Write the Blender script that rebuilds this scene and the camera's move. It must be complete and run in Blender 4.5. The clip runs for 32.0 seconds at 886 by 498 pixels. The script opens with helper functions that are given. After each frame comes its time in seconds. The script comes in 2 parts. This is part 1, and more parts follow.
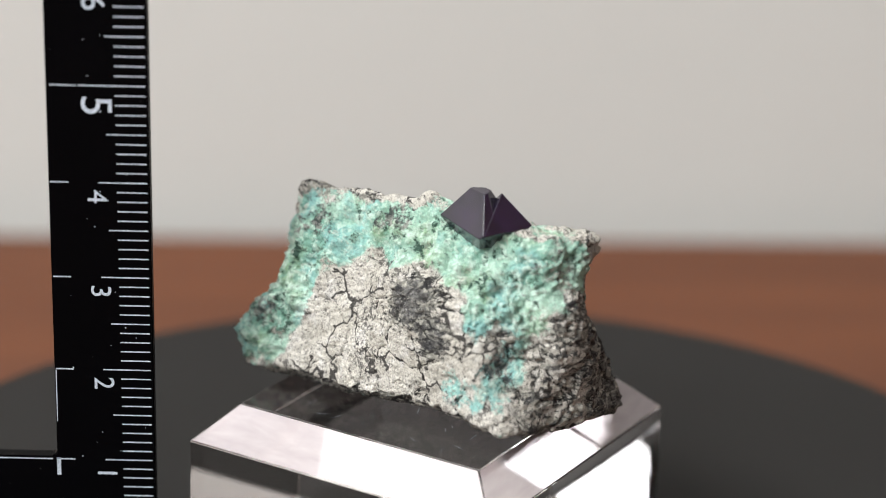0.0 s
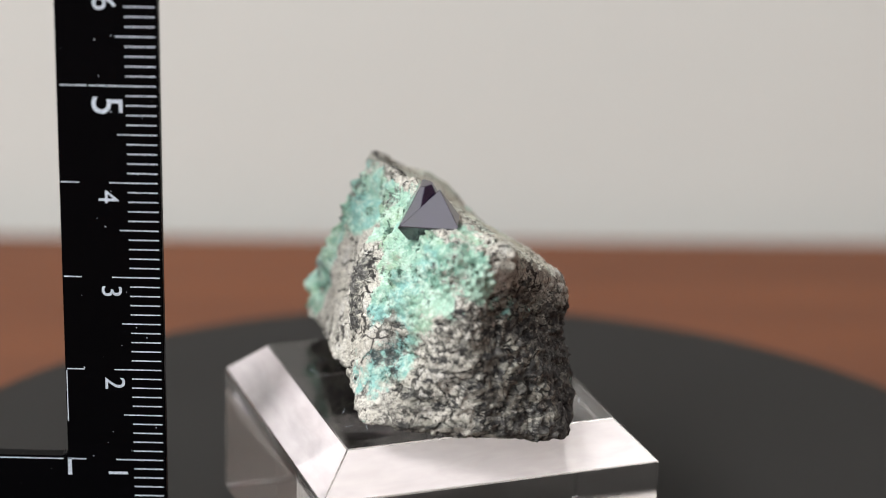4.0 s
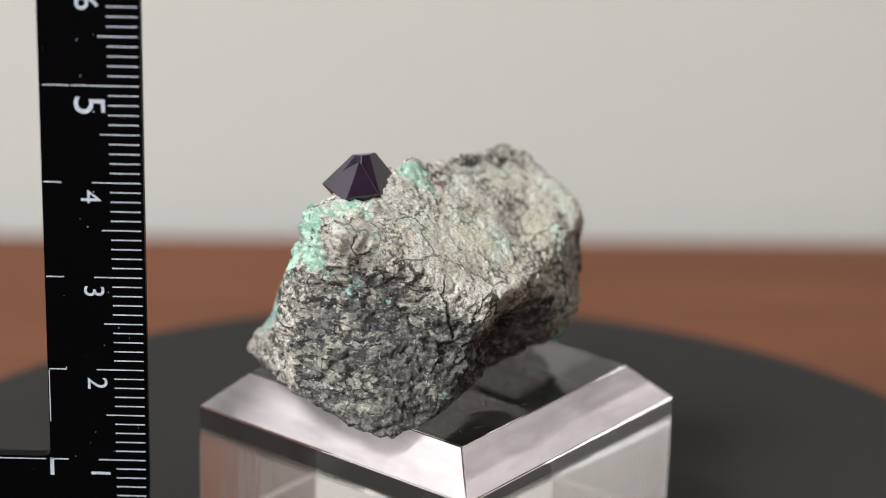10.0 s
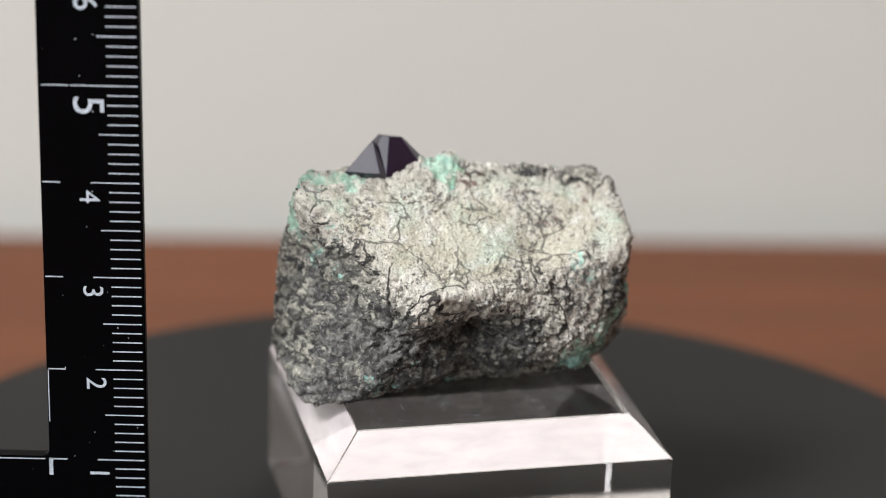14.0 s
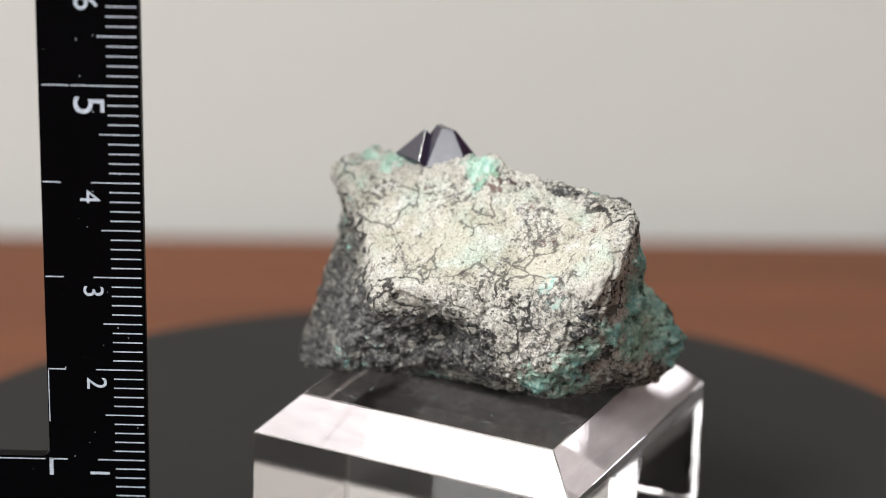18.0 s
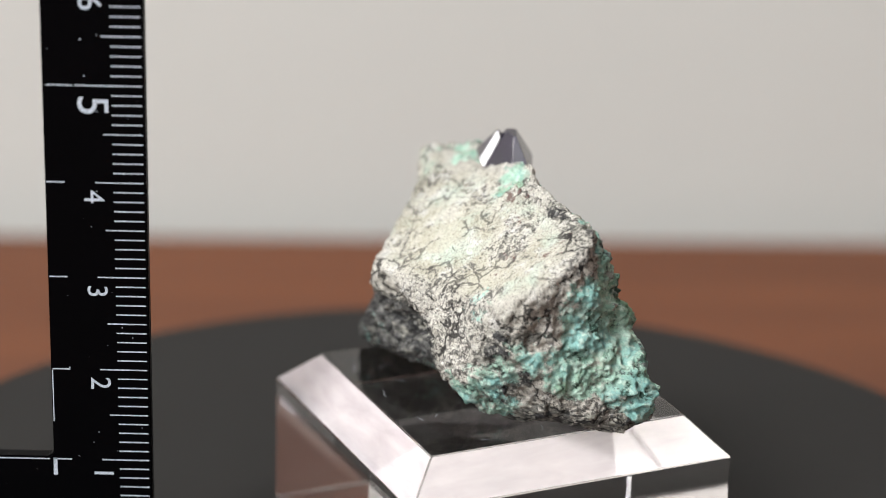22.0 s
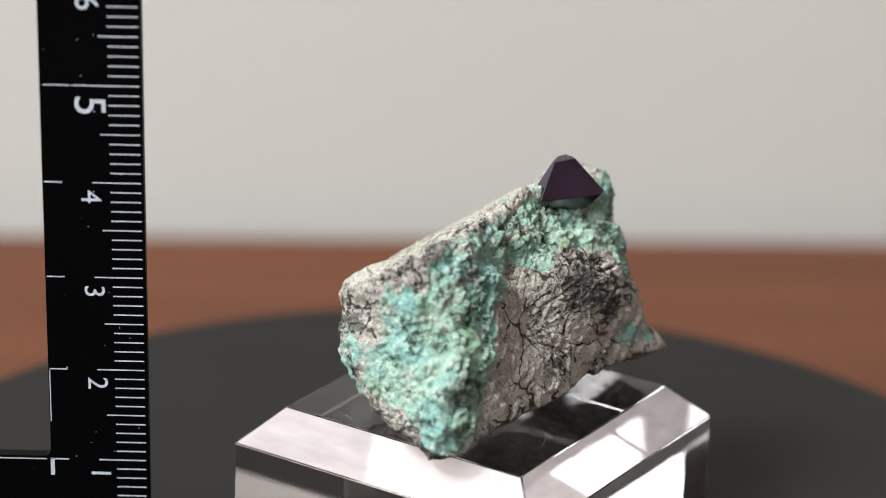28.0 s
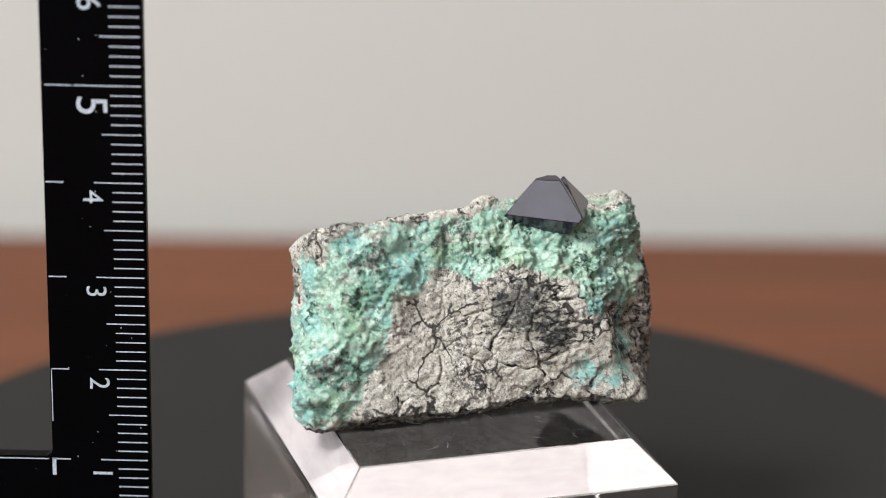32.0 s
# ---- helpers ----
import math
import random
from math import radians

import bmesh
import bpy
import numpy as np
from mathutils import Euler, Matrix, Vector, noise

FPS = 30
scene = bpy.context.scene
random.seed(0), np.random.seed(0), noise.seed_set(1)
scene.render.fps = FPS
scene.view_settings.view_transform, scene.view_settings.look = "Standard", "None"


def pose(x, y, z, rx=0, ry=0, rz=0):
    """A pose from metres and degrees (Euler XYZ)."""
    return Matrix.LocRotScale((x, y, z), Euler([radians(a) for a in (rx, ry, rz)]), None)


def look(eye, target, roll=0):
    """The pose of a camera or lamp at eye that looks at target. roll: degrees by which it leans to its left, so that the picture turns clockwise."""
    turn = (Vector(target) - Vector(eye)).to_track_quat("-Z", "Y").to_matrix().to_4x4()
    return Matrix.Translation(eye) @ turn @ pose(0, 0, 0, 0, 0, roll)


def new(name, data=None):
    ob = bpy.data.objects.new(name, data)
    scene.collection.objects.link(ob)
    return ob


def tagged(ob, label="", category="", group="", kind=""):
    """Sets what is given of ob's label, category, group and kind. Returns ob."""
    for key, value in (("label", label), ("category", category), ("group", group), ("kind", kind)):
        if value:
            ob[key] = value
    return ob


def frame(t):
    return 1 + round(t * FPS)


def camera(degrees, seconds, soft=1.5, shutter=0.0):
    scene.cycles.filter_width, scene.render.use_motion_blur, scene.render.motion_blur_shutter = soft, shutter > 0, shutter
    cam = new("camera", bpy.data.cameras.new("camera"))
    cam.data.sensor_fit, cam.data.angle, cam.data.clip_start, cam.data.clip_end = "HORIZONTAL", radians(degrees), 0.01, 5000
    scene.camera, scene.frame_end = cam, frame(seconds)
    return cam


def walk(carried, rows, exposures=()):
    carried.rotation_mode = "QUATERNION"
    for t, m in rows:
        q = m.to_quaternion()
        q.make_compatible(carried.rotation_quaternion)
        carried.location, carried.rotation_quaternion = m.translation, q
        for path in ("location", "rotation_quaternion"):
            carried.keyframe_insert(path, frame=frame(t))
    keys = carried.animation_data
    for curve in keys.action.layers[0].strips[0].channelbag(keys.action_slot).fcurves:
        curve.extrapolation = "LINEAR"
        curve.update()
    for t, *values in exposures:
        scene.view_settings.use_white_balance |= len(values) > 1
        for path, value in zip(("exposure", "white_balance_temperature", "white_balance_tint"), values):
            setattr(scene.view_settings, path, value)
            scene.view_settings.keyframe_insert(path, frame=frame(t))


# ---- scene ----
# World: the turntable's axis stands at x = y = 0, the table's top is z = 0.
TOP = 0.025            # the platter's upper face
BLOCK_H = 0.0182       # height of the acrylic block
STAGE = TOP + BLOCK_H  # its upper face, on which the mineral lies
RATE = -9.72           # degrees of turn a second
YAW0 = 59.2            # turn of the block at the start
AX, AY = 0.0037, -0.0017   # the axis, seen from the block's middle

cam = camera(18.17, 32.0, soft=0.7)
SWAY = [(0, 14), (0.5, 21), (1, 23), (1.5, 26.5), (2, 31), (2.5, 32.5), (3, 35), (3.5, 36), (4.5, 26), (5.5, 15.5), (6, 14), (6.5, 11.5),
        (7, 8.5), (8, 6), (8.5, 3.5), (9.5, 3), (10.5, 0.7), (11.5, -0.7), (13, 0), (14.5, 0.5), (16.5, 1.5), (17.5, 1.5), (18.5, 0.2),
        (20, 1.5), (21, 4.5), (22, 8), (22.5, 6), (23, 3.2), (24, 1), (25.5, 1.5), (27.5, 3), (29, 3), (30, 6), (31, 8), (31.5, 6.5), (32, 6)]
EYE = pose(-0.00175, -0.27, TOP + 0.133, 90 - 20.27, 0, 0) @ pose(0, 0, 0, 0, 0, 1.69)
walk(cam, [(t, EYE @ pose(0, 0, 0, 0, math.degrees(a / 4900), 0)) for t, a in SWAY])
cam.data.dof.use_dof = True
cam.data.dof.focus_distance = 0.280
cam.data.dof.aperture_fstop = 15.0

# ---- light ----
world = bpy.data.worlds.new("world")
scene.world = world
world.use_nodes = True
world.node_tree.nodes["Background"].inputs[0].default_value = (0.9, 0.95, 1, 1)
world.node_tree.nodes["Background"].inputs[1].default_value = 0.02


def area(name, eye, target, w, h, power, colour):
    data = bpy.data.lights.new(name, "AREA")
    data.shape, data.size, data.size_y, data.energy, data.color = "RECTANGLE", w, h, power, colour
    ob = new(name, data)
    ob.matrix_world = look(eye, target)
    return ob


area("ceiling_lamp", (-0.58, -0.46, 0.95), (0, 0, 0.04), 0.28, 0.28, 18.0, (1, 0.98, 0.965))
area("window_light", (-1.02, -0.96, 0.62), (0, 0, 0.05), 1.0, 0.8, 13.0, (0.96, 0.97, 0.98))
area("back_window_light", (-0.34, -1.1, 1.32), (0, 0, 0.05), 1.1, 1.0, 9.0, (0.94, 0.96, 1.0))
scene.view_settings.exposure = -0.13


# ---- helpers of the scene ----
def part(name, bm, material, parent, label=""):
    me = bpy.data.meshes.new(name)
    bm.to_mesh(me)
    bm.free()
    me.materials.append(material)
    ob = new(name, me)
    ob.parent = parent
    if label:
        ob["label"] = label
    return ob


def thing(name, label, category, group="", kind="", m=None):
    ob = new(name)
    ob.empty_display_size = 0.01
    if m is not None:
        ob.matrix_world = m
    return tagged(ob, label, category, group, kind)


def box(bm, x0, x1, y0, y1, z0, z1, bevel=0.0, segments=2):
    made = bmesh.ops.create_cube(bm, size=1.0)
    for v in made["verts"]:
        v.co = Vector(((x0 + x1) / 2 + v.co.x * (x1 - x0), (y0 + y1) / 2 + v.co.y * (y1 - y0), (z0 + z1) / 2 + v.co.z * (z1 - z0)))
    if bevel:
        edges = list({e for v in made["verts"] for e in v.link_edges})
        bmesh.ops.bevel(bm, geom=edges, offset=bevel, segments=segments, profile=0.5, affect="EDGES")
    return bm


def lathe(bm, profile, n=128):
    rings = []
    for r, z in profile:
        rings.append([bm.verts.new((r * math.cos(2 * math.pi * i / n), r * math.sin(2 * math.pi * i / n), z)) for i in range(n)])
    for a, b in zip(rings, rings[1:]):
        for i in range(n):
            bm.faces.new((a[i], a[(i + 1) % n], b[(i + 1) % n], b[i]))
    bm.faces.new(rings[0][::-1])
    bm.faces.new(rings[-1])
    bmesh.ops.recalc_face_normals(bm, faces=bm.faces)
    return bm


# ---- materials ----
class Nodes:
    """A short way to write node materials."""

    def __init__(self, name):
        self.mat = bpy.data.materials.new(name)
        self.mat.use_nodes = True
        self.tree = self.mat.node_tree
        self.bsdf = self.tree.nodes["Principled BSDF"]
        self.coord = self.node("ShaderNodeTexCoord").outputs["Object"]

    def node(self, kind):
        return self.tree.nodes.new(kind)

    def link(self, a, b):
        self.tree.links.new(a, b)
        return b

    def noise(self, scale, detail=4.0, rough=0.55, stretch=None, distortion=0.0):
        n = self.tree.nodes.new("ShaderNodeTexNoise")
        n.inputs["Scale"].default_value, n.inputs["Detail"].default_value = scale, detail
        n.inputs["Roughness"].default_value, n.inputs["Distortion"].default_value = rough, distortion
        self.link(self.mapped(stretch), n.inputs["Vector"])
        return n.outputs["Fac"]

    def mapped(self, stretch):
        if stretch is None:
            return self.coord
        m = self.tree.nodes.new("ShaderNodeMapping")
        m.inputs["Scale"].default_value = stretch
        self.link(self.coord, m.inputs["Vector"])
        return m.outputs["Vector"]

    def ramp(self, source, stops):
        n = self.tree.nodes.new("ShaderNodeValToRGB")
        el = n.color_ramp.elements
        while len(el) < len(stops):
            el.new(0.5)
        for e, (p, c) in zip(el, stops):
            e.position, e.color = p, (c if len(c) == 4 else (*c, 1)) if not isinstance(c, (int, float)) else (c, c, c, 1)
        self.link(source, n.inputs["Fac"])
        return n.outputs["Color"]

    def mix(self, fac, a, b, blend="MIX"):
        n = self.tree.nodes.new("ShaderNodeMix")
        n.data_type, n.blend_type = "RGBA", blend
        for sock, v in ((n.inputs[0], fac), (n.inputs[6], a), (n.inputs[7], b)):
            if isinstance(v, (int, float)):
                sock.default_value = v
            elif isinstance(v, tuple):
                sock.default_value = (*v, 1)
            else:
                self.link(v, sock)
        return n.outputs[2]

    def math(self, op, a, b=0.0, clamp=False):
        n = self.tree.nodes.new("ShaderNodeMath")
        n.operation, n.use_clamp = op, clamp
        for sock, v in zip(n.inputs, (a, b)):
            if isinstance(v, (int, float)):
                sock.default_value = v
            else:
                self.link(v, sock)
        return n.outputs[0]

    def attr(self, name):
        n = self.tree.nodes.new("ShaderNodeAttribute")
        n.attribute_name = name
        return n.outputs["Fac"]

    def voronoi(self, scale, feature="F1", stretch=None):
        n = self.tree.nodes.new("ShaderNodeTexVoronoi")
        n.feature = feature
        n.inputs["Scale"].default_value = scale
        self.link(self.mapped(stretch), n.inputs["Vector"])
        return n.outputs["Distance"]

    def warped(self, scale, amount, stretch=None):
        """Coordinates that a noise has pushed about, for cracks and flakes."""
        n, v = self.node("ShaderNodeTexNoise"), self.node("ShaderNodeVectorMath")
        n.inputs["Scale"].default_value, n.inputs["Detail"].default_value = scale, 4.0
        self.link(self.coord, n.inputs["Vector"])
        v.operation = "MULTIPLY_ADD"
        self.link(n.outputs["Color"], v.inputs[0])
        v.inputs[1].default_value = (amount, amount, amount)
        self.link(self.mapped(stretch), v.inputs[2])
        return v.outputs[0]

    def cells(self, scale, source, feature="DISTANCE_TO_EDGE"):
        n = self.node("ShaderNodeTexVoronoi")
        n.feature = feature
        n.inputs["Scale"].default_value = scale
        self.link(source, n.inputs["Vector"])
        return n.outputs["Distance"] if feature == "DISTANCE_TO_EDGE" else n.outputs["Color"]

    def bump(self, height, strength, distance):
        n = self.tree.nodes.new("ShaderNodeBump")
        n.inputs["Strength"].default_value, n.inputs["Distance"].default_value = strength, distance
        self.link(height, n.inputs["Height"])
        self.link(n.outputs["Normal"], self.bsdf.inputs["Normal"])

    def set(self, **values):
        names = {"colour": "Base Color", "rough": "Roughness", "metal": "Metallic", "ior": "IOR", "glass": "Transmission Weight",
                 "gloss": "Specular IOR Level", "coat": "Coat Weight"}
        for k, v in values.items():
            sock = self.bsdf.inputs[names[k]]
            if isinstance(v, (int, float)):
                sock.default_value = v
            elif isinstance(v, tuple):
                sock.default_value = (*v, 1)
            else:
                self.link(v, sock)
        return self


def wall_paint(name, colour):
    n = Nodes(name)
    big, fine = n.noise(3, 3), n.noise(260, 2)
    n.set(colour=n.mix(n.ramp(big, [(0.3, 0.0), (0.7, 1.0)]), tuple(c * 0.96 for c in colour), colour), rough=0.85)
    n.bump(fine, 0.15, 0.0004)
    return n.mat


def wood_mat():
    n = Nodes("reddish_wood")
    grain = n.noise(14, 6, 0.6, (1.0, 9.0, 9.0), 0.6)
    fine = n.noise(120, 4, 0.6, (0.6, 10, 10))
    c = n.mix(n.ramp(grain, [(0.3, 0.0), (0.72, 1.0)]), (0.092, 0.026, 0.0070), (0.147, 0.0445, 0.0133))
    n.set(colour=n.mix(n.ramp(fine, [(0.45, 0.0), (0.75, 0.5)]), c, (0.115, 0.034, 0.011)), rough=0.5, gloss=0.35)
    n.bump(fine, 0.1, 0.0003)
    return n.mat


def platter_mat():
    n = Nodes("matte_black_plastic")
    fine = n.noise(1500, 3)
    n.set(colour=n.mix(n.noise(60, 4), (0.014, 0.0135, 0.013), (0.019, 0.0186, 0.018)), rough=0.65, gloss=0.16)
    n.bump(fine, 0.25, 0.00008)
    return n.mat


def acrylic_mat():
    n = Nodes("clear_acrylic")
    n.set(colour=(0.985, 0.955, 0.952), rough=0.0, ior=1.49, glass=1.0)
    n.bump(n.noise(260, 3, 0.5, (1, 1, 0.25)), 0.06, 0.0002)
    return n.mat


def bevel_mat():
    # light reflected inside the clear block, painted as a milky pinkish-lilac tint
    n = Nodes("acrylic_painted_reflection")
    streak = n.noise(170, 3, 0.5, (1, 1, 5), 0.3)
    n.set(colour=n.mix(n.noise(90, 3), (0.90, 0.84, 0.885), (0.96, 0.88, 0.885)), rough=0.04, ior=1.49, glass=n.ramp(streak, [(0.3, 0.52), (0.7, 0.64)]))
    n.bump(n.noise(120, 2, 0.5, (1, 1, 0.25)), 0.06, 0.0002)
    return n.mat


def ruler_mat():
    n = Nodes("black_plastic")
    n.set(colour=n.mix(n.ramp(n.noise(700, 2), [(0.0, 0.0), (0.74, 0.0), (0.8, 0.35)]), (0.0012, 0.0012, 0.0016), (0.12, 0.12, 0.12)), rough=0.4, gloss=0.03)
    return n.mat


def mark_mat():
    n = Nodes("white_print")
    n.set(colour=n.mix(n.ramp(n.noise(4000, 3), [(0.3, 0.0), (0.6, 1.0)]), (0.27, 0.32, 0.38), (0.53, 0.59, 0.67)), rough=0.6)
    return n.mat


def rock_mat():
    n = Nodes("mineral_matrix")
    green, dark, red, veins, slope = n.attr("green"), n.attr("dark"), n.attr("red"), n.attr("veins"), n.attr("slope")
    coarse, mid, fine = n.noise(230, 6, 0.66), n.noise(1000, 6, 0.72), n.noise(5200, 3, 0.65)
    patch, broad = n.noise(150, 3, 0.6), n.noise(110, 5, 0.6)
    # pale host rock: cream to grey-white in patches, flecked in clusters
    pale = n.mix(n.ramp(coarse, [(0.40, 0.0), (0.60, 1.0)]), n.mix(slope, (0.56, 0.54, 0.475), (0.445, 0.43, 0.345)), n.mix(slope, (0.72, 0.70, 0.635), (0.585, 0.57, 0.50)))
    pale = n.mix(n.ramp(n.noise(480, 6, 0.7), [(0.54, 0.0), (0.62, 0.8)]), pale, n.mix(slope, (0.70, 0.69, 0.655), (0.63, 0.63, 0.60)))
    pale = n.mix(n.math("MULTIPLY", slope, n.ramp(n.noise(160, 5, 0.65), [(0.50, 0.0), (0.64, 0.7)])), pale, (0.50, 0.62, 0.535))
    pale = n.mix(n.ramp(fine, [(0.36, 0.6), (0.5, 0.0)]), pale, (0.17, 0.16, 0.145))
    dots = n.math("ADD", n.noise(1700, 6, 0.8), n.math("MAXIMUM", n.math("MULTIPLY", n.math("SUBTRACT", patch, 0.5), 0.75), -0.07))
    pale = n.mix(n.ramp(dots, [(0.395, 0.85), (0.445, 0.0)]), pale, (0.07, 0.066, 0.064))
    pale = n.mix(n.ramp(n.math("ADD", n.attr("buff"), n.math("MULTIPLY", n.math("SUBTRACT", n.noise(700, 5, 0.7), 0.5), 0.9)), [(0.42, 0.0), (0.56, 0.65)]), pale,
                 n.mix(fine, (0.42, 0.405, 0.325), (0.56, 0.54, 0.45)))
    pale = n.mix(n.math("MULTIPLY", n.ramp(n.noise(2300, 5, 0.8), [(0.37, 0.85), (0.42, 0.0)]), n.math("SUBTRACT", 1.0, n.math("MULTIPLY", slope, 0.2))), pale, (0.09, 0.085, 0.08))
    # thin black cracks, and dark seams in the deep joints
    thin = n.math("ADD", n.cells(250, n.warped(300, 0.0045)), n.math("MAXIMUM", n.math("MULTIPLY", n.math("SUBTRACT", n.noise(200, 4), 0.48), 0.8), -0.008))
    pale = n.mix(n.math("MULTIPLY", n.ramp(thin, [(0.014, 0.92), (0.034, 0.0)]), n.math("SUBTRACT", 1.0, n.math("MULTIPLY", slope, 0.3))), pale, (0.03, 0.028, 0.027))
    v_mask = n.math("MULTIPLY", veins, n.ramp(n.noise(420, 8, 0.8), [(0.42, 0.0), (0.60, 1.0)]))
    base = n.mix(n.ramp(v_mask, [(0.34, 0.0), (0.54, 1.0)]), pale, (0.03, 0.028, 0.027))
    # dark schist: flakes of grey and cream between black seams
    flat = n.warped(260, 0.0035, (1.0, 1.0, 2.3))
    tone = n.math("MULTIPLY", n.cells(620, flat, "F1"), 1.0)
    flake = n.mix(n.ramp(n.math("ADD", n.math("MULTIPLY", tone, 0.55), n.math("MULTIPLY", mid, 0.5)), [(0.38, 0.0), (0.72, 1.0)]), (0.06, 0.06, 0.061), (0.38, 0.375, 0.325))
    flake = n.mix(n.ramp(n.noise(1500, 5, 0.72), [(0.55, 0.0), (0.63, 0.85)]), flake, (0.58, 0.57, 0.50))
    flake = n.mix(n.ramp(n.noise(1900, 4, 0.7), [(0.36, 0.75), (0.44, 0.0)]), flake, (0.022, 0.022, 0.024))
    seam = n.math("ADD", n.cells(430, flat), n.math("MULTIPLY", n.math("SUBTRACT", mid, 0.5), 0.5))
    flake = n.mix(n.ramp(seam, [(0.015, 0.9), (0.07, 0.0)]), flake, (0.014, 0.014, 0.015))
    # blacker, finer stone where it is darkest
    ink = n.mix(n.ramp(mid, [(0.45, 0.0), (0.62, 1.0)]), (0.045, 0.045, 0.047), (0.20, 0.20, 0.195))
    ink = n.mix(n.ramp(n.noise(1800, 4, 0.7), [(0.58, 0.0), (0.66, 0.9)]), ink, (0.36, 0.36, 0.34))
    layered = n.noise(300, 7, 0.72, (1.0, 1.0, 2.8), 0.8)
    # the dark mask also carries shade painted on the foot and the undersides
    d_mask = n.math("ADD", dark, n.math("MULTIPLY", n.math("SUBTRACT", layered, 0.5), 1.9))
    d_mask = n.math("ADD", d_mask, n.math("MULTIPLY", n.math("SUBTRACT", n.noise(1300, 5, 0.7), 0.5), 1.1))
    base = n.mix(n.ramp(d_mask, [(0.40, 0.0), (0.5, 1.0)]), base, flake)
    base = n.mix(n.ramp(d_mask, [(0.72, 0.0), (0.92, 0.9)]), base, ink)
    # turquoise-green crust, mint, deeper and yellowish patches
    crust = n.mix(n.ramp(n.noise(210, 5, 0.62), [(0.38, 0.0), (0.62, 1.0)]), (0.20, 0.405, 0.315), (0.435, 0.655, 0.535))
    crust = n.mix(n.ramp(n.noise(170, 4, 0.6), [(0.52, 0.0), (0.68, 0.85)]), crust, (0.28, 0.42, 0.24))
    crust = n.mix(n.ramp(n.noise(130, 4, 0.6), [(0.50, 0.0), (0.60, 0.8)]), crust, (0.27, 0.55, 0.53))
    crust = n.mix(n.ramp(mid, [(0.48, 0.0), (0.60, 0.75)]), crust, (0.65, 0.81, 0.71))
    crust = n.mix(n.ramp(n.noise(330, 7, 0.72), [(0.57, 0.0), (0.66, 0.8)]), crust, (0.50, 0.50, 0.43))
    crust = n.mix(n.ramp(n.noise(520, 6, 0.72), [(0.38, 0.95), (0.45, 0.0)]), crust, (0.03, 0.075, 0.055))
    # bare dark stone showing through in ragged clusters
    bare = n.math("ADD", n.noise(190, 4, 0.6), n.math("MULTIPLY", n.math("SUBTRACT", n.noise(900, 6, 0.75), 0.5), 0.55))
    crust = n.mix(n.ramp(bare, [(0.36, 0.9), (0.42, 0.0)]), crust, n.mix(n.ramp(mid, [(0.45, 0.0), (0.6, 1.0)]), (0.045, 0.045, 0.05), (0.36, 0.36, 0.33)))
    g_mask = n.math("ADD", green, n.math("MULTIPLY", n.math("SUBTRACT", n.noise(260, 9, 0.74), 0.5), 2.2))
    g_mask = n.math("ADD", g_mask, n.math("MULTIPLY", n.math("SUBTRACT", broad, 0.5), 2.3))
    base = n.mix(n.ramp(g_mask, [(0.40, 0.0), (0.56, 1.0)]), base, crust)
    r_mask = n.math("ADD", red, n.math("MULTIPLY", n.math("SUBTRACT", n.noise(1100, 6, 0.75), 0.5), 2.4))
    base = n.mix(n.ramp(r_mask, [(0.52, 0.0), (0.64, 0.8)]), base, (0.095, 0.034, 0.034))
    base = n.mix(1.0, base, n.ramp(n.noise(3600, 4, 0.75), [(0.36, 0.74), (0.50, 1.0), (0.64, 1.06)]), "MULTIPLY")
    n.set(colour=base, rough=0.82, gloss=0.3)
    n.bump(n.math("MULTIPLY", n.math("ADD", n.math("MULTIPLY", mid, 0.8), n.math("MULTIPLY", fine, 0.3)), n.math("SUBTRACT", 1.0, n.math("MULTIPLY", slope, 0.5))), 1.0, 0.0007)
    return n.mat


def crystal_mat():
    n = Nodes("dark_purple_crystal")
    c = n.mix(n.ramp(n.noise(500, 4), [(0.35, 0.0), (0.7, 1.0)]), (0.007, 0.005, 0.014), (0.018, 0.010, 0.032))
    n.set(colour=c, rough=n.ramp(n.noise(900, 4), [(0.3, 0.1), (0.75, 0.2)]), ior=1.8, gloss=0.5)
    n.bump(n.noise(700, 3, 0.5, (1, 1, 5)), 0.05, 0.0001)
    return n.mat


WALL = wall_paint("pale_wall_paint", (0.548, 0.552, 0.527))
EAST = wall_paint("reddish_brown_wall_paint", (0.30, 0.175, 0.14))
CEILING = wall_paint("white_ceiling_paint", (0.8, 0.8, 0.79))
WOOD, PLATTER, ACRYLIC, RULER, MARK = wood_mat(), platter_mat(), acrylic_mat(), ruler_mat(), mark_mat()
ROCK, CRYSTAL, BEVEL = rock_mat(), crystal_mat(), bevel_mat()


# ---- the room round the table ----
def slab(name, label, category, x0, x1, y0, y1, z0, z1, material):
    bm = box(bmesh.new(), x0, x1, y0, y1, z0, z1)
    me = bpy.data.meshes.new(name)
    bm.to_mesh(me)
    bm.free()
    me.materials.append(material)
    return tagged(new(name, me), label, category, kind="structure")


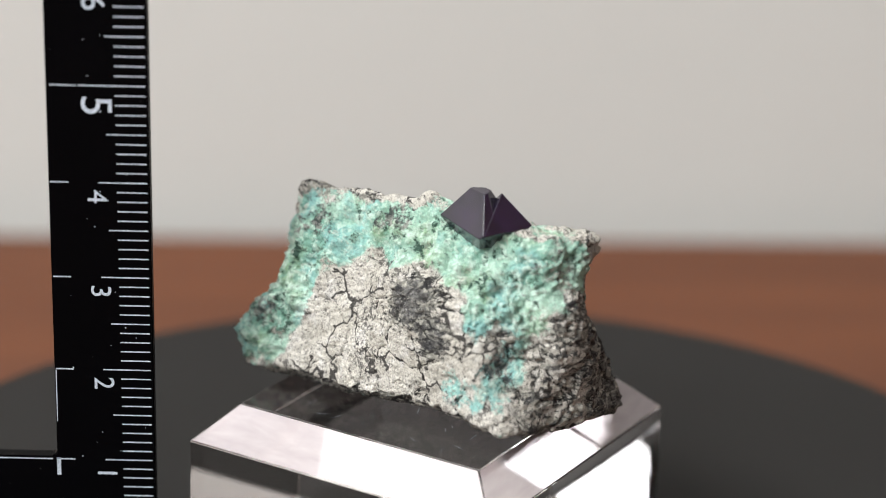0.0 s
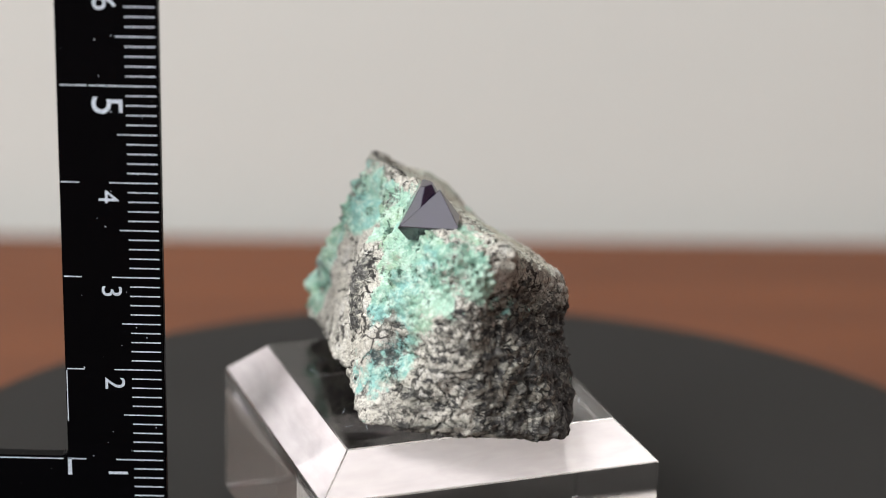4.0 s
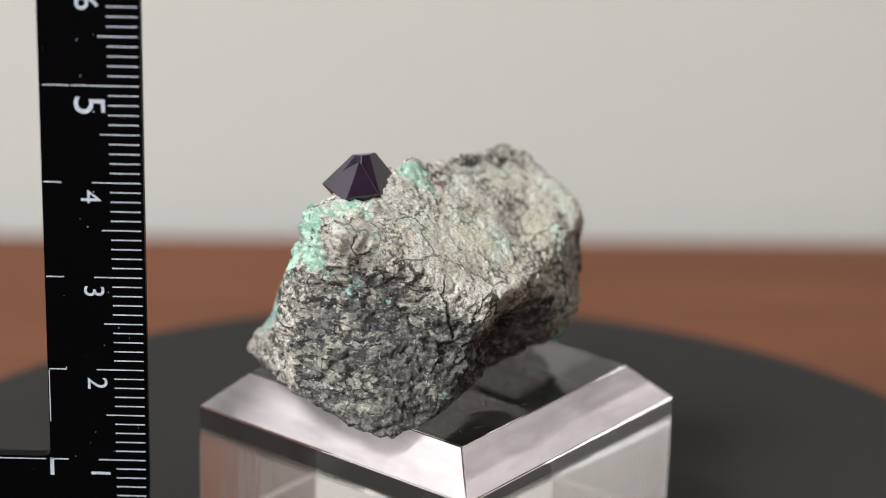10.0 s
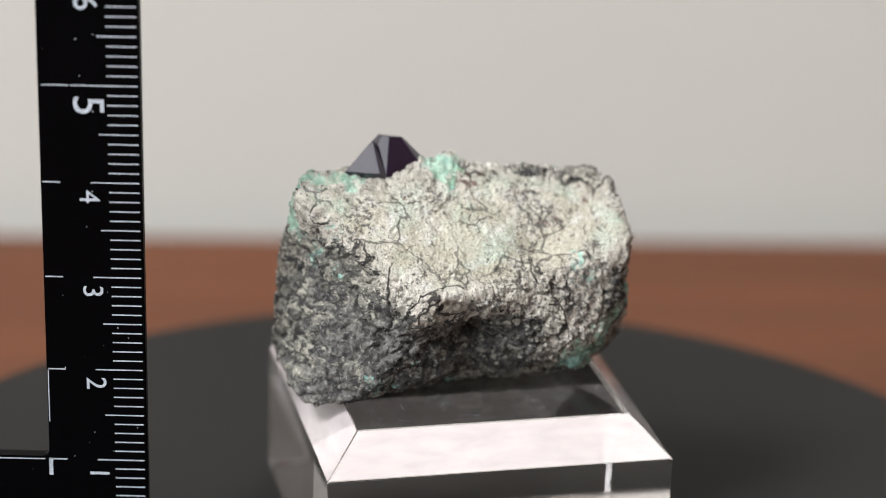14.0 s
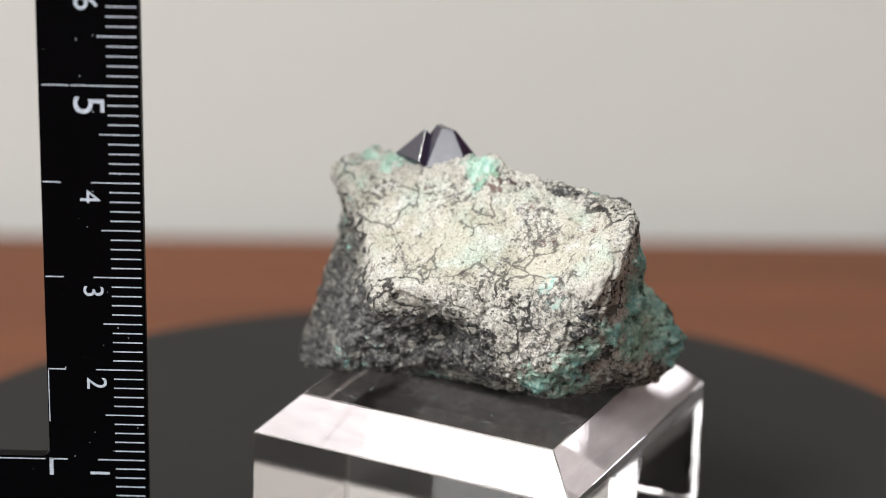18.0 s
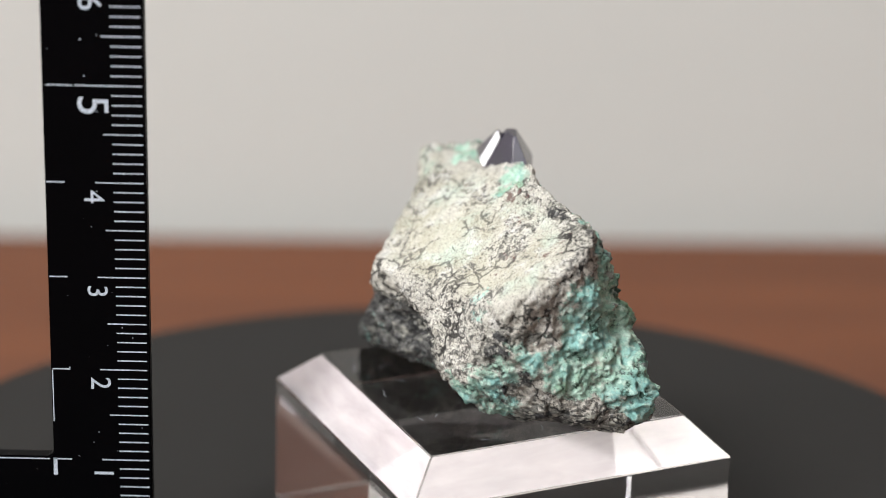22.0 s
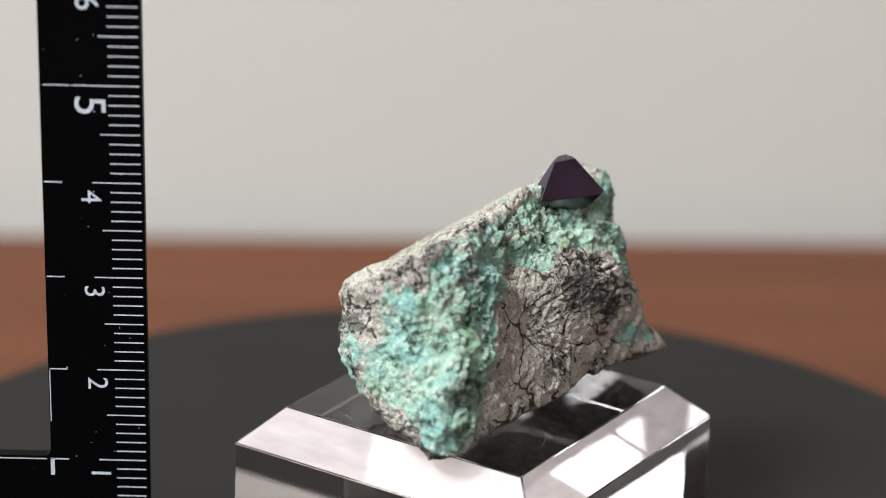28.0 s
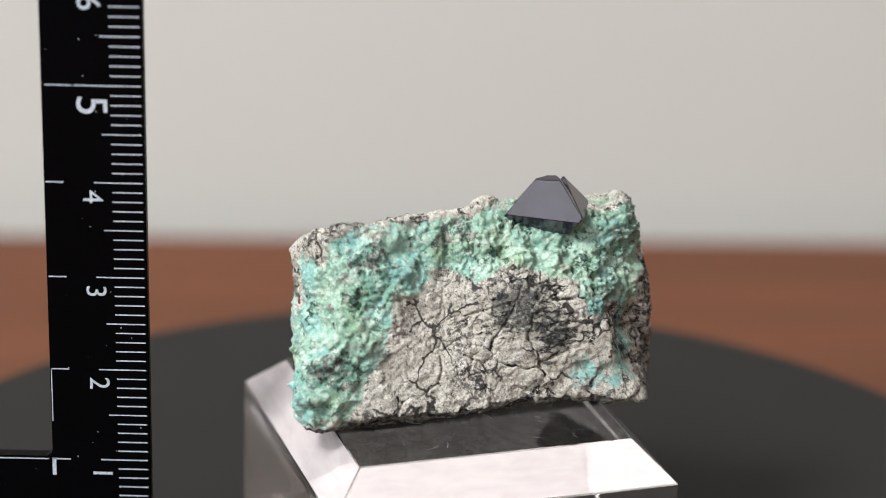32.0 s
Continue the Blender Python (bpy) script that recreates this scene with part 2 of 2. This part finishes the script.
north = slab("wall_north", "plain pale warm-white painted wall behind the table", "wall", -1.4, 1.4, 0.163, 0.263, -0.75, 1.75, WALL)
north.matrix_world = pose(0, 0.1725, 0, 0, 0, 3.4) @ pose(0, -0.163, 0)   # the wall and the table stand a little askew
slab("wall_south", "plain pale painted wall of the room", "wall", -1.4, 1.4, -1.6, -1.5, -0.75, 1.75, WALL)
slab("wall_west", "plain pale painted wall of the room", "wall", -1.5, -1.4, -1.6, 0.263, -0.75, 1.75, WALL)
slab("wall_east", "plain reddish-brown wall of the room", "wall", 1.4, 1.5, -1.6, 0.263, -0.75, 1.75, EAST)
slab("ceiling", "plain white painted ceiling", "ceiling", -1.5, 1.5, -1.6, 0.263, 1.75, 1.85, CEILING)
slab("floor", "plain wooden floor of the room", "floor", -1.5, 1.5, -1.6, 0.263, -0.85, -0.75, WOOD)


def wooden_table():
    t = thing("table", "reddish-brown polished wooden table against a pale wall", "table", m=pose(0, 0.1725, -0.75, 0, 0, 3.4) @ pose(0, -0.347, 0))
    part("tabletop", box(bmesh.new(), -0.7, 0.7, -0.3, 0.339, 0.72, 0.75, 0.002), WOOD, t)
    for x in (-0.65, 0.65):
        for y in (-0.26, 0.3):
            part("leg", box(bmesh.new(), x - 0.025, x + 0.025, y - 0.025, y + 0.025, 0.0, 0.72, 0.003), WOOD, t)
    return t


wooden_table()


# ---- turntable ----
turntable = thing("turntable", "round matte black turntable on a wooden table", "turntable")
part("base", lathe(bmesh.new(), [(0.052, 0.0), (0.055, 0.0015), (0.055, 0.011), (0.053, 0.0125)]), PLATTER, turntable, "short black plastic foot ring")
platter = part("platter", lathe(bmesh.new(), [(0.060, 0.0), (0.0685, 0.001), (0.0695, 0.002), (0.0695, 0.0105), (0.0690, 0.0115), (0.0680, 0.0121)]),
               PLATTER, turntable)
platter.location = (0, 0, TOP - 0.0121)


# ---- acrylic block ----
def acrylic_block():
    t = thing("acrylic_block", "clear polished acrylic display block with sloping upper edges, on the turntable", "display stand", m=pose(0, 0, TOP + 0.0001, 0, 0, YAW0))
    bm = bmesh.new()
    s, i, h, hs = 0.01808, 0.01431, BLOCK_H, BLOCK_H - 0.0038
    rings = [[bm.verts.new((x * r - AX, y * r - AY, z)) for x, y in ((-1, -1), (1, -1), (1, 1), (-1, 1))]
             for r, z in ((s - 0.0002, 0.0), (s, 0.0002), (s, hs), (i, h))]
    for a, b in zip(rings, rings[1:]):
        for k in range(4):
            bm.faces.new((a[k], a[(k + 1) % 4], b[(k + 1) % 4], b[k]))
    bm.faces.new(rings[0][::-1])
    bm.faces.new(rings[-1])
    bmesh.ops.recalc_face_normals(bm, faces=bm.faces)
    bmesh.ops.bevel(bm, geom=[e for e in bm.edges if e.calc_length() > 0.002], offset=0.00012, segments=2, profile=0.5, affect="EDGES")
    for f in bm.faces:
        f.material_index = 1 if 0.4 < f.normal.z < 0.9 and f.calc_area() > 2e-5 else 0
    part("block", bm, ACRYLIC, t).data.materials.append(BEVEL)
    rng = random.Random(7)
    bm = bmesh.new()
    for k in range(26):
        x, y, a, w = rng.uniform(-0.9, 0.9) * i - AX, rng.uniform(-0.9, 0.9) * i - AY, rng.uniform(0, 3.14), rng.uniform(0.0003, 0.0011)
        for q in range(3):
            b = a + rng.uniform(-0.25, 0.25)
            x2, y2 = x + w * math.cos(b) / 2, y + w * math.sin(b) / 2
            nx, ny, t2 = -math.sin(b), math.cos(b), rng.uniform(0.000012, 0.00003)
            bm.faces.new([bm.verts.new((px + nx * sg * t2, py + ny * sg * t2, h + 0.00002)) for px, py, sg in ((x, y, -1), (x2, y2, -1), (x2, y2, 1), (x, y, 1))])
            x, y = x2, y2
    tagged(part("scratches", bm, MARK, t, "fine pale scratches on the upper face"), kind="stuff")
    return t


block = acrylic_block()


# ---- the mineral ----
# Fracture faces of the host rock, in centimetres over the block's top: normal and distance.
FACES = [((0.55, 0.05, 0.84), 1.71), ((0.98, 0.06, -0.17), 0.90), ((-0.97, 0.15, 0.20), 1.16), ((-0.14, -0.45, -0.88), 0.71), ((0.30, -0.94, 0.15), 1.94),
         ((-0.39, -0.92, -0.02), 1.97), ((-0.77, -0.52, 0.38), 1.89), ((0.92, -0.39, 0.07), 1.74), ((0.67, -0.42, 0.62), 2.30), ((-0.78, 0.08, 0.62), 1.65),
         ((-0.01, -0.13, 0.99), 2.30), ((0.63, 0.77, 0.02), 1.59), ((0.10, 0.99, 0.08), 1.74), ((-0.62, 0.70, 0.35), 1.85), ((0.93, 0.25, 0.27), 1.38),
         ((-0.08, -0.07, -0.99), -0.02), ((0.46, 0.09, -0.88), 0.16), ((-0.44, 0.0, -0.90), 0.18), ((0.53, 0.72, -0.46), 1.07), ((0.23, 0.39, -0.89), 0.41),
         ((0.75, -0.61, 0.27), 1.64)]
HEART = np.array((0.0, -0.05, 1.05))
# Knobs and hollows: place, radius, height.
KNOBS = [((0.12, -1.68, 1.96), 0.15, 0.20), ((-1.24, -1.45, 0.40), 0.17, 0.20), ((-0.70, 1.73, 0.60), 0.18, 0.21), ((-0.75, 1.6, 0.88), 0.15, 0.15), ((0.86, -1.54, 0.14), 0.30, 0.05),
         ((-0.80, 1.12, 1.17), 0.13, 0.15), ((-0.45, 0.96, 1.98), 0.13, 0.13), ((0.65, 0.95, 0.26), 0.13, 0.09), ((-1.02, -0.46, 1.23), 0.30, 0.09),
         ((-0.55, 1.50, 0.10), 0.20, 0.09), ((1.00, 0.75, 0.76), 0.20, 0.07), ((-1.16, -1.20, 0.98), 0.13, 0.07), ((0.09, 0.38, 1.96), 0.13, 0.06),
         ((0.30, 1.31, 1.78), 0.20, 0.08), ((-0.31, -0.15, 2.24), 0.11, 0.10), ((1.13, -0.68, 1.04), 0.13, 0.05), ((-0.66, -1.60, 1.45), 0.20, 0.07),
         ((-0.64, 0.88, 1.74), 0.13, 0.07), ((-0.55, -1.50, 1.95), 0.15, 0.12), ((0.62, -1.75, 0.12), 0.22, 0.11),
         ((-0.20, 1.42, 2.0), 0.15, 0.08), ((-0.42, -1.52, 2.02), 0.13, 0.14), ((0.45, 1.38, 1.62), 0.2, 0.12)]
HOLLOWS = [((1.02, -0.12, 0.58), 0.27, -0.36), ((-0.85, 0.54, 1.32), 0.30, -0.16), ((0.19, -1.78, 1.31), 0.30, -0.12), ((-1.05, -0.61, 0.32), 0.30, -0.09), ((-0.51, 1.65, 1.07), 0.20, -0.11),
           ((-0.67, 0.43, 1.77), 0.20, -0.15), ((-0.60, 0.46, 1.68), 0.07, -0.20), ((0.85, -0.16, 0.25), 0.45, -0.05), ((-0.86, -1.62, 1.05), 0.13, -0.11),
           ((0.54, -1.48, 1.24), 0.30, -0.08), ((-0.78, 1.53, 0.80), 0.13, -0.06), ((-1.00, -1.58, 0.81), 0.20, -0.10), ((0.93, 0.44, 0.38), 0.13, -0.07),
           ((-0.20, 1.03, 2.12), 0.13, -0.05), ((-0.64, -0.94, 0.15), 0.30, -0.05), ((0.96, -1.15, 0.83), 0.20, -0.07), ((0.66, 0.68, 1.58), 0.20, -0.09),
           ((-0.90, 1.13, 0.65), 0.20, -0.05), ((-0.57, 0.62, 1.87), 0.13, -0.07), ((-0.71, -0.39, 1.82), 0.13, -0.05)]


def rock_shape(levels):
    bm = bmesh.new()
    bmesh.ops.create_icosphere(bm, subdivisions=levels, radius=1.0)
    d = np.array([v.co for v in bm.verts])
    nrm = np.array([f[0] for f in FACES], float)
    dist = np.array([f[1] for f in FACES]) / np.linalg.norm(nrm, axis=1)
    nrm /= np.linalg.norm(nrm, axis=1)[:, None]
    gap = dist - nrm @ HEART
    cosine = np.maximum(d @ nrm.T, 1e-3)
    r = gap / cosine
    near = (r ** -46.0).sum(1) ** (-1 / 46.0)
    core = HEART + d * near[:, None]
    w = (r / r.min(1)[:, None]) ** -10.0
    out = w @ nrm
    out /= np.linalg.norm(out, axis=1)[:, None]
    p = core.copy()
    for place, size, height in KNOBS + HOLLOWS:
        p += d * (height * np.exp(-((core - np.array(place)) ** 2).sum(1) / (2 * size * size)))[:, None]
    green, dark, red, slope = rock_regions(p, out)
    slab_of = np.maximum(ball(p, (-0.75, 0.6, 1.2), 0.3), ball(p, (-0.85, 0.75, 0.85), 0.25))
    veins = np.zeros(len(p))
    for i, v in enumerate(bm.verts):
        q, o = Vector(p[i]), Vector(out[i])
        g, k, calm = green[i], max(0.0, dark[i]), (1.0 - 0.72 * slope[i]) * (1.0 - 0.7 * slab_of[i])
        low = noise.fractal(q * 1.6, 1.0, 2.0, 3)
        wave = noise.fractal(q * 4.0, 0.8, 2.1, 3)
        bed = noise.fractal(Vector((q.x * 3.2 + low, q.y * 3.2, q.z * 10.0)), 0.8, 2.1, 4)
        grain = noise.fractal(q * 15.0, 0.6, 2.1, 4)
        bent = q + Vector((wave, low, -wave)) * 0.12
        d1, c1 = noise.voronoi(bent * 2.1)
        d2, c2 = noise.voronoi(bent * 5.5)
        f1 = (bent * 2.1 - c1[0]).dot(noise.noise_vector(c1[0] * 3.7)) + 0.35 * noise.noise(c1[0] * 5.1)
        f2 = (bent * 5.5 - c2[0]).dot(noise.noise_vector(c2[0] * 3.7)) + 0.4 * noise.noise(c2[0] * 5.1)
        crack = max(0.0, 1.0 - (d1[1] - d1[0]) * 11.0) + max(0.0, min(0.6, 0.2 + 1.6 * low)) * max(0.0, 1.0 - (d2[1] - d2[0]) * 7.0)
        stony = 1.0 - 0.75 * g
        d3, c3 = noise.voronoi(bent * 13.0)
        f3 = (bent * 13.0 - c3[0]).dot(noise.noise_vector(c3[0] * 3.7)) + 0.5 * noise.noise(c3[0] * 5.1)
        a = (0.022 * low + 0.045 * wave * (0.35 + 1.5 * g) + 0.022 * bed * (0.15 + 1.0 * k) + 0.020 * grain * (0.3 + 1.6 * g + 0.6 * k)
             + 0.085 * f1 * stony * calm + 0.042 * f2 * (0.4 + 0.6 * stony) * calm + 0.014 * f3 - 0.03 * crack * stony * calm)
        if g > 0.15:   # crumbly grains of the crust
            big = noise.voronoi((q + Vector((grain, wave, -grain)) * 0.05) * 4.2)[0]
            small = noise.voronoi((q + Vector((grain, wave, -grain)) * 0.03) * 12.0)[0]
            a += min(1.0, g) * (0.11 * (0.45 - big[0]) + 0.028 * (0.45 - small[0]))
        veins[i] = crack * (1.0 - 0.72 * max(0.0, o.x)) * (1.0 - 0.4 * g) * (1.0 - 0.8 * slope[i]) * (1.0 - 0.6 * slab_of[i])
        v.co = (q + o * a) * 0.01
        v.co.z = max(v.co.z, 0.0001)
    buff = np.maximum(ball(p, (0.58, -0.22, 1.66), 0.22), ball(p, (0.56, 0.8, 1.57), 0.2))
    return bm, (green, dark, red, np.clip(veins, 0, 1), slope, buff)


def soft(x, a, b):
    t = np.clip((x - a) / (b - a), 0, 1)
    return t * t * (3 - 2 * t)


def ball(p, place, size):
    return np.exp(-((p - np.array(place)) ** 2).sum(1) / (2 * size * size))


def most(values, p, spots):
    """The largest of values and of the given spots: strength, place, size."""
    for strength, place, size in spots:
        values = np.maximum(values, strength * ball(p, place, size))
    return values


def rock_regions(p, out):
    x, y, z = p.T
    west, north, south, east = soft(-out[:, 0], 0.3, 0.7), soft(out[:, 1], 0.35, 0.7), soft(-out[:, 1], 0.4, 0.75), soft(out[:, 0], 0.3, 0.6)
    slope = east * soft(out[:, 2], 0.45, 0.7)
    # the crust covers the west face down to a wavy border, and most of the north face
    border = np.interp(y, (-1.6, -1.1, -0.8, -0.4, 0.0, 0.5, 0.9, 1.15, 1.4), (1.5, 1.2, 1.25, 1.6, 1.62, 1.62, 1.35, 0.75, 0.2))
    green = np.maximum(west, soft(-x, 0.35, 0.6)) * 0.95 * soft(z - border, -0.28, 0.3)
    green = np.maximum(green, soft(out[:, 1], 0.55, 0.85) * (0.64 - 0.36 * soft(x, -0.1, 0.4)) * soft(z, 0.4, 0.65) * (1 - 0.6 * soft(z, 1.55, 1.8)))
    green = green - west * (1.3 * ball(p, (-0.96, -0.36, 1.38), 0.24) + 1.1 * ball(p, (-1.02, -0.66, 1.14), 0.2) + 0.7 * ball(p, (-1.0, -0.78, 1.5), 0.13))
    green = most(green, p, [(0.8, (-0.12, -1.62, 2.02), 0.17), (0.9, (-0.75, 1.8, 0.6), 0.3), (0.95, (-0.45, -1.5, 1.9), 0.26), (0.6, (-0.8, -1.55, 1.35), 0.2), (0.45, (-0.95, -1.4, 0.9), 0.2),
                            (0.5, (-1.05, -0.95, 0.75), 0.2), (0.62, (0.8, 1.1, 0.5), 0.26), (0.42, (-0.25, -0.15, 2.25), 0.16), (0.6, (-0.15, -1.15, 2.1), 0.18),
                            (0.6, (-0.3, -0.35, 2.2), 0.16), (0.5, (0.15, -1.5, 1.9), 0.12), (0.5, (1.0, 0.9, 0.7), 0.16)])
    green = np.maximum(green, 1.1 * ball(p, (-0.32, -1.7, 1.95), 0.27) * soft(-x, -0.02, 0.14))
    rim = soft(z, 1.96, 2.06) * soft(-x, 0.05, 0.2) * soft(y, 0.3, 0.6)
    green = green * (1 - 0.6 * rim)
    # dark schist: the south end, foot of the east side, west joints; with painted shade
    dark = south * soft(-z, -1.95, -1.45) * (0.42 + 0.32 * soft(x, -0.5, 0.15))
    # dark stone at the east foot, with the overhang's shade painted into the recess
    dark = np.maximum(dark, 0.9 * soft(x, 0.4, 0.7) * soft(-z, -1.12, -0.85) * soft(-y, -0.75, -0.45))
    # the shaded foot of the north end, painted as a dark band
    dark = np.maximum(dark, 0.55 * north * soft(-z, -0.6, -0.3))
    # darker towards the east on the north side, below mid height
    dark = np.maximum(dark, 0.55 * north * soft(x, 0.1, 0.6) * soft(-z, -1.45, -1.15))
    dark = np.maximum(dark, 0.5 * rim)
    # shade of the undersides, painted in by downward facing
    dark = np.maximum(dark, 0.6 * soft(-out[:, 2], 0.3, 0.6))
    dark = most(dark, p, [(1.15, (0.72, -1.42, 0.7), 0.40), (1.3, (0.98, -1.1, 0.75), 0.33), (1.0, (-0.98, -0.36, 1.38), 0.24), (0.9, (-1.02, -0.66, 1.12), 0.2),
                          (0.9, (-0.9, -1.5, 1.1), 0.16), (0.6, (-0.9, -1.25, 1.25), 0.2), (0.55, (0.3, -1.65, 1.45), 0.3), (0.5, (-0.3, 1.38, 2.08), 0.2),
                          (0.6, (0.45, 1.35, 1.6), 0.16)])
    dark = dark - 0.2 * slope
    red = most(np.zeros(len(p)), p, [(0.66, (-0.12, 0.0, 2.12), 0.15), (0.55, (0.1, -0.75, 2.0), 0.12), (0.45, (0.1, 0.42, 1.98), 0.13), (0.42, (0.35, 0.8, 1.75), 0.25),
                                     (0.4, (0.0, 1.2, 1.98), 0.22)])
    return np.clip(green, 0, 1), np.clip(dark, -0.3, 1.3), np.clip(red, 0, 1), slope


def crystal_shape(facets):
    """A crystal bounded by facets: normal and distance in centimetres, as for the rock."""
    bm = bmesh.new()
    box(bm, -0.0125, 0.0045, -0.0175, 0.0005, 0.0188, 0.028)
    for no, dist in facets:
        no = Vector(no)
        dist, no = dist / no.length, no.normalized()
        bmesh.ops.bisect_plane(bm, geom=bm.verts[:] + bm.edges[:] + bm.faces[:], plane_co=no * dist * 0.01, plane_no=no, clear_outer=True)
        bmesh.ops.holes_fill(bm, edges=[e for e in bm.edges if e.is_boundary])
    bmesh.ops.remove_doubles(bm, verts=bm.verts, dist=0.00001)
    bmesh.ops.dissolve_limit(bm, angle_limit=0.01, verts=bm.verts, edges=bm.edges)
    bmesh.ops.recalc_face_normals(bm, faces=bm.faces)
    bmesh.ops.bevel(bm, geom=list(bm.edges), offset=0.00005, segments=1, affect="EDGES")
    return bm


BROAD = [((-0.80, 0.39, 0.45), 1.219), ((0.35, 0.70, 0.62), 0.955), ((0.80, -0.31, 0.50), 1.205), ((0.87, 0.2, 0.45), 0.65), ((0.1, -0.85, 0.5), 1.965), ((-0.15, 0.1, 1), 2.505),
         ((-0.78, 0.42, -0.46), -0.775), ((0.45, 0.75, -0.5), -1.44), ((-0.34, -0.72, -0.6), -0.30),
         ((-0.337, -0.717, 0.611), 2.34), ((0, 0, -1), -1.98)]
SHARP = [((-0.55, 0.65, 0.61), 1.093), ((-0.337, -0.717, 0.611), 2.345), ((0.774, -0.31, 0.552), 1.402), ((0.6, 0.6, 0.53), 0.53), ((-0.34, -0.72, -0.6), -0.285),
         ((0.77, -0.31, -0.55), -1.02), ((-0.55, 0.62, -0.55), -1.38), ((0, 0, -1), -1.98)]


def mineral():
    t = thing("mineral_specimen", "pale grey rock with turquoise crust and dark purple crystal", "mineral", m=pose(0, 0, STAGE, 0, 0, YAW0))
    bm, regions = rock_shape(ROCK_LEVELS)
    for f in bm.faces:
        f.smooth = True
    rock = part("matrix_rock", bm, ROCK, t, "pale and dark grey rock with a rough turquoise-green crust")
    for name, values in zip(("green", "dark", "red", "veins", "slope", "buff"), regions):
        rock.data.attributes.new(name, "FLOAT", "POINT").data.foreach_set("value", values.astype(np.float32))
    rock.location = (-AX, -AY, 0)
    for name, facets, words in (("crystal", BROAD, "lustrous dark purple crystal with a broad flat face"), ("crystal", SHARP, "dark purple pointed crystal grown against the first")):
        part(name, crystal_shape(facets), CRYSTAL, t, words).location = (-AX, -AY, 0)
    return t


ROCK_LEVELS = 8
specimen = mineral()


# ---- ruler ----
def ruler():
    t = thing("ruler", "black plastic L-shaped centimetre ruler with white marks, standing upright", "ruler", m=pose(-0.0313, -0.0115, TOP, 0, -0.45, 0))
    one = 0.0136   # height of the mark 1 over the platter
    bm = bmesh.new()
    th = 0.0016
    outline = [(0, 0.0001), (0, one + 0.075), (-0.01005, one + 0.075), (-0.01005, one + 0.0006), (-0.0105, one + 0.0001), (-0.075, one), (-0.075, 0.0001)]
    front = [bm.verts.new((x, 0, z)) for x, z in outline]
    back = [bm.verts.new((x, th, z)) for x, z in outline]
    bm.faces.new(front)
    bm.faces.new(back[::-1])
    n = len(outline)
    for k in range(n):
        bm.faces.new((front[k], back[k], back[(k + 1) % n], front[(k + 1) % n]))
    bmesh.ops.recalc_face_normals(bm, faces=bm.faces)
    bmesh.ops.bevel(bm, geom=list(bm.edges), offset=0.00012, segments=2, affect="EDGES")
    part("blade", bm, RULER, t)

    def bar(name, x0, x1, z, wide=0.000125, tall=None):
        me = shapes.get((x0, x1, tall))
        if me is None:
            b = box(bmesh.new(), x0, x1, -0.00003, 0.00001, -wide / 2 if tall is None else -tall, wide / 2)
            me = bpy.data.meshes.new(name)
            b.to_mesh(me)
            b.free()
            me.materials.append(MARK)
            shapes[(x0, x1, tall)] = me
        ob = new(name, me)
        ob.parent, ob.location = t, (0.00012, 0, z - 0.00014)

    shapes = {}
    for k in range(-7, 66):
        z = one + k * 0.001
        if k % 10 == 0:
            bar("centimetre_mark", -0.0052 if k != 40 else -0.0070, -0.0004, z)
        elif k % 5 == 0:
            bar("half_mark", -0.0043, -0.0004, z)
        else:
            bar("millimetre_mark", -0.0034, -0.0004, z)
    for k in range(1, 7):
        z = one + k * 0.01
        if k == 4:
            bar("edge_mark", -0.0098, -0.0072, z)
        else:
            bar("edge_mark", -0.0100, -0.0082, z, 0.00013)
    bar("corner_mark", -0.0102, -0.0083, one)
    bar("corner_stroke", -0.0102, -0.0098, one, 0.0002, 0.0018)
    # highlight along the leg's upper edge, painted as a thin pale bar
    bar("edge_wear_and_highlight", -0.075, -0.0106, one - 0.00002, 0.00012)
    # worn line on the blade's left edge
    bar("edge_wear_and_highlight", -0.01006, -0.00996, one + 0.0098, 0.0001, 0.0056)
    rng = random.Random(11)
    bm = bmesh.new()
    for k in range(32):
        x, z, w = rng.uniform(-0.0097, -0.0006), rng.uniform(0.001, one + 0.055), rng.uniform(0.00002, 0.00006)
        bm.faces.new([bm.verts.new((x + w * dx * rng.uniform(0.6, 1.5), -0.00002, z + w * dz * rng.uniform(0.6, 1.5))) for dx, dz in ((-1, -1), (1, -1), (1, 1), (-1, 1))])
    tagged(part("dust", bm, MARK, t, "tiny pale specks of dust"), kind="stuff")
    for k, size, x in ((1, 0.0029, -0.0064), (2, 0.0029, -0.0065), (3, 0.0029, -0.0066), (4, 0.0029, -0.0067), (5, 0.0044, -0.0071), (6, 0.0033, -0.0068)):
        font = bpy.data.curves.new("digit", "FONT")
        font.body, font.size, font.extrude, font.align_x = str(k), size, 0.00002, "CENTER"
        font.materials.append(MARK)
        ob = new("digit", font)
        ob.parent = t
        ob.matrix_local = Matrix.Translation((x + 0.0005, -0.00001, one + (k - 1) * 0.01 - 0.0006 - size * 0.36)) @ Matrix(((0, 1, 0, 0), (0, 0, -1, 0), (-1, 0, 0, 0), (0, 0, 0, 1)))
    return t


ruler()


def motions():
    times = [0.5 * k for k in range(65)]
    walk(block, [(t, pose(0, 0, TOP + 0.0001, 0, 0, YAW0 + RATE * t)) for t in times])
    walk(specimen, [(t, pose(0, 0, STAGE, 0, 0, YAW0 + RATE * t)) for t in times])
    walk(platter, [(t, pose(0, 0, TOP - 0.0121, 0, 0, RATE * t)) for t in times])


motions()
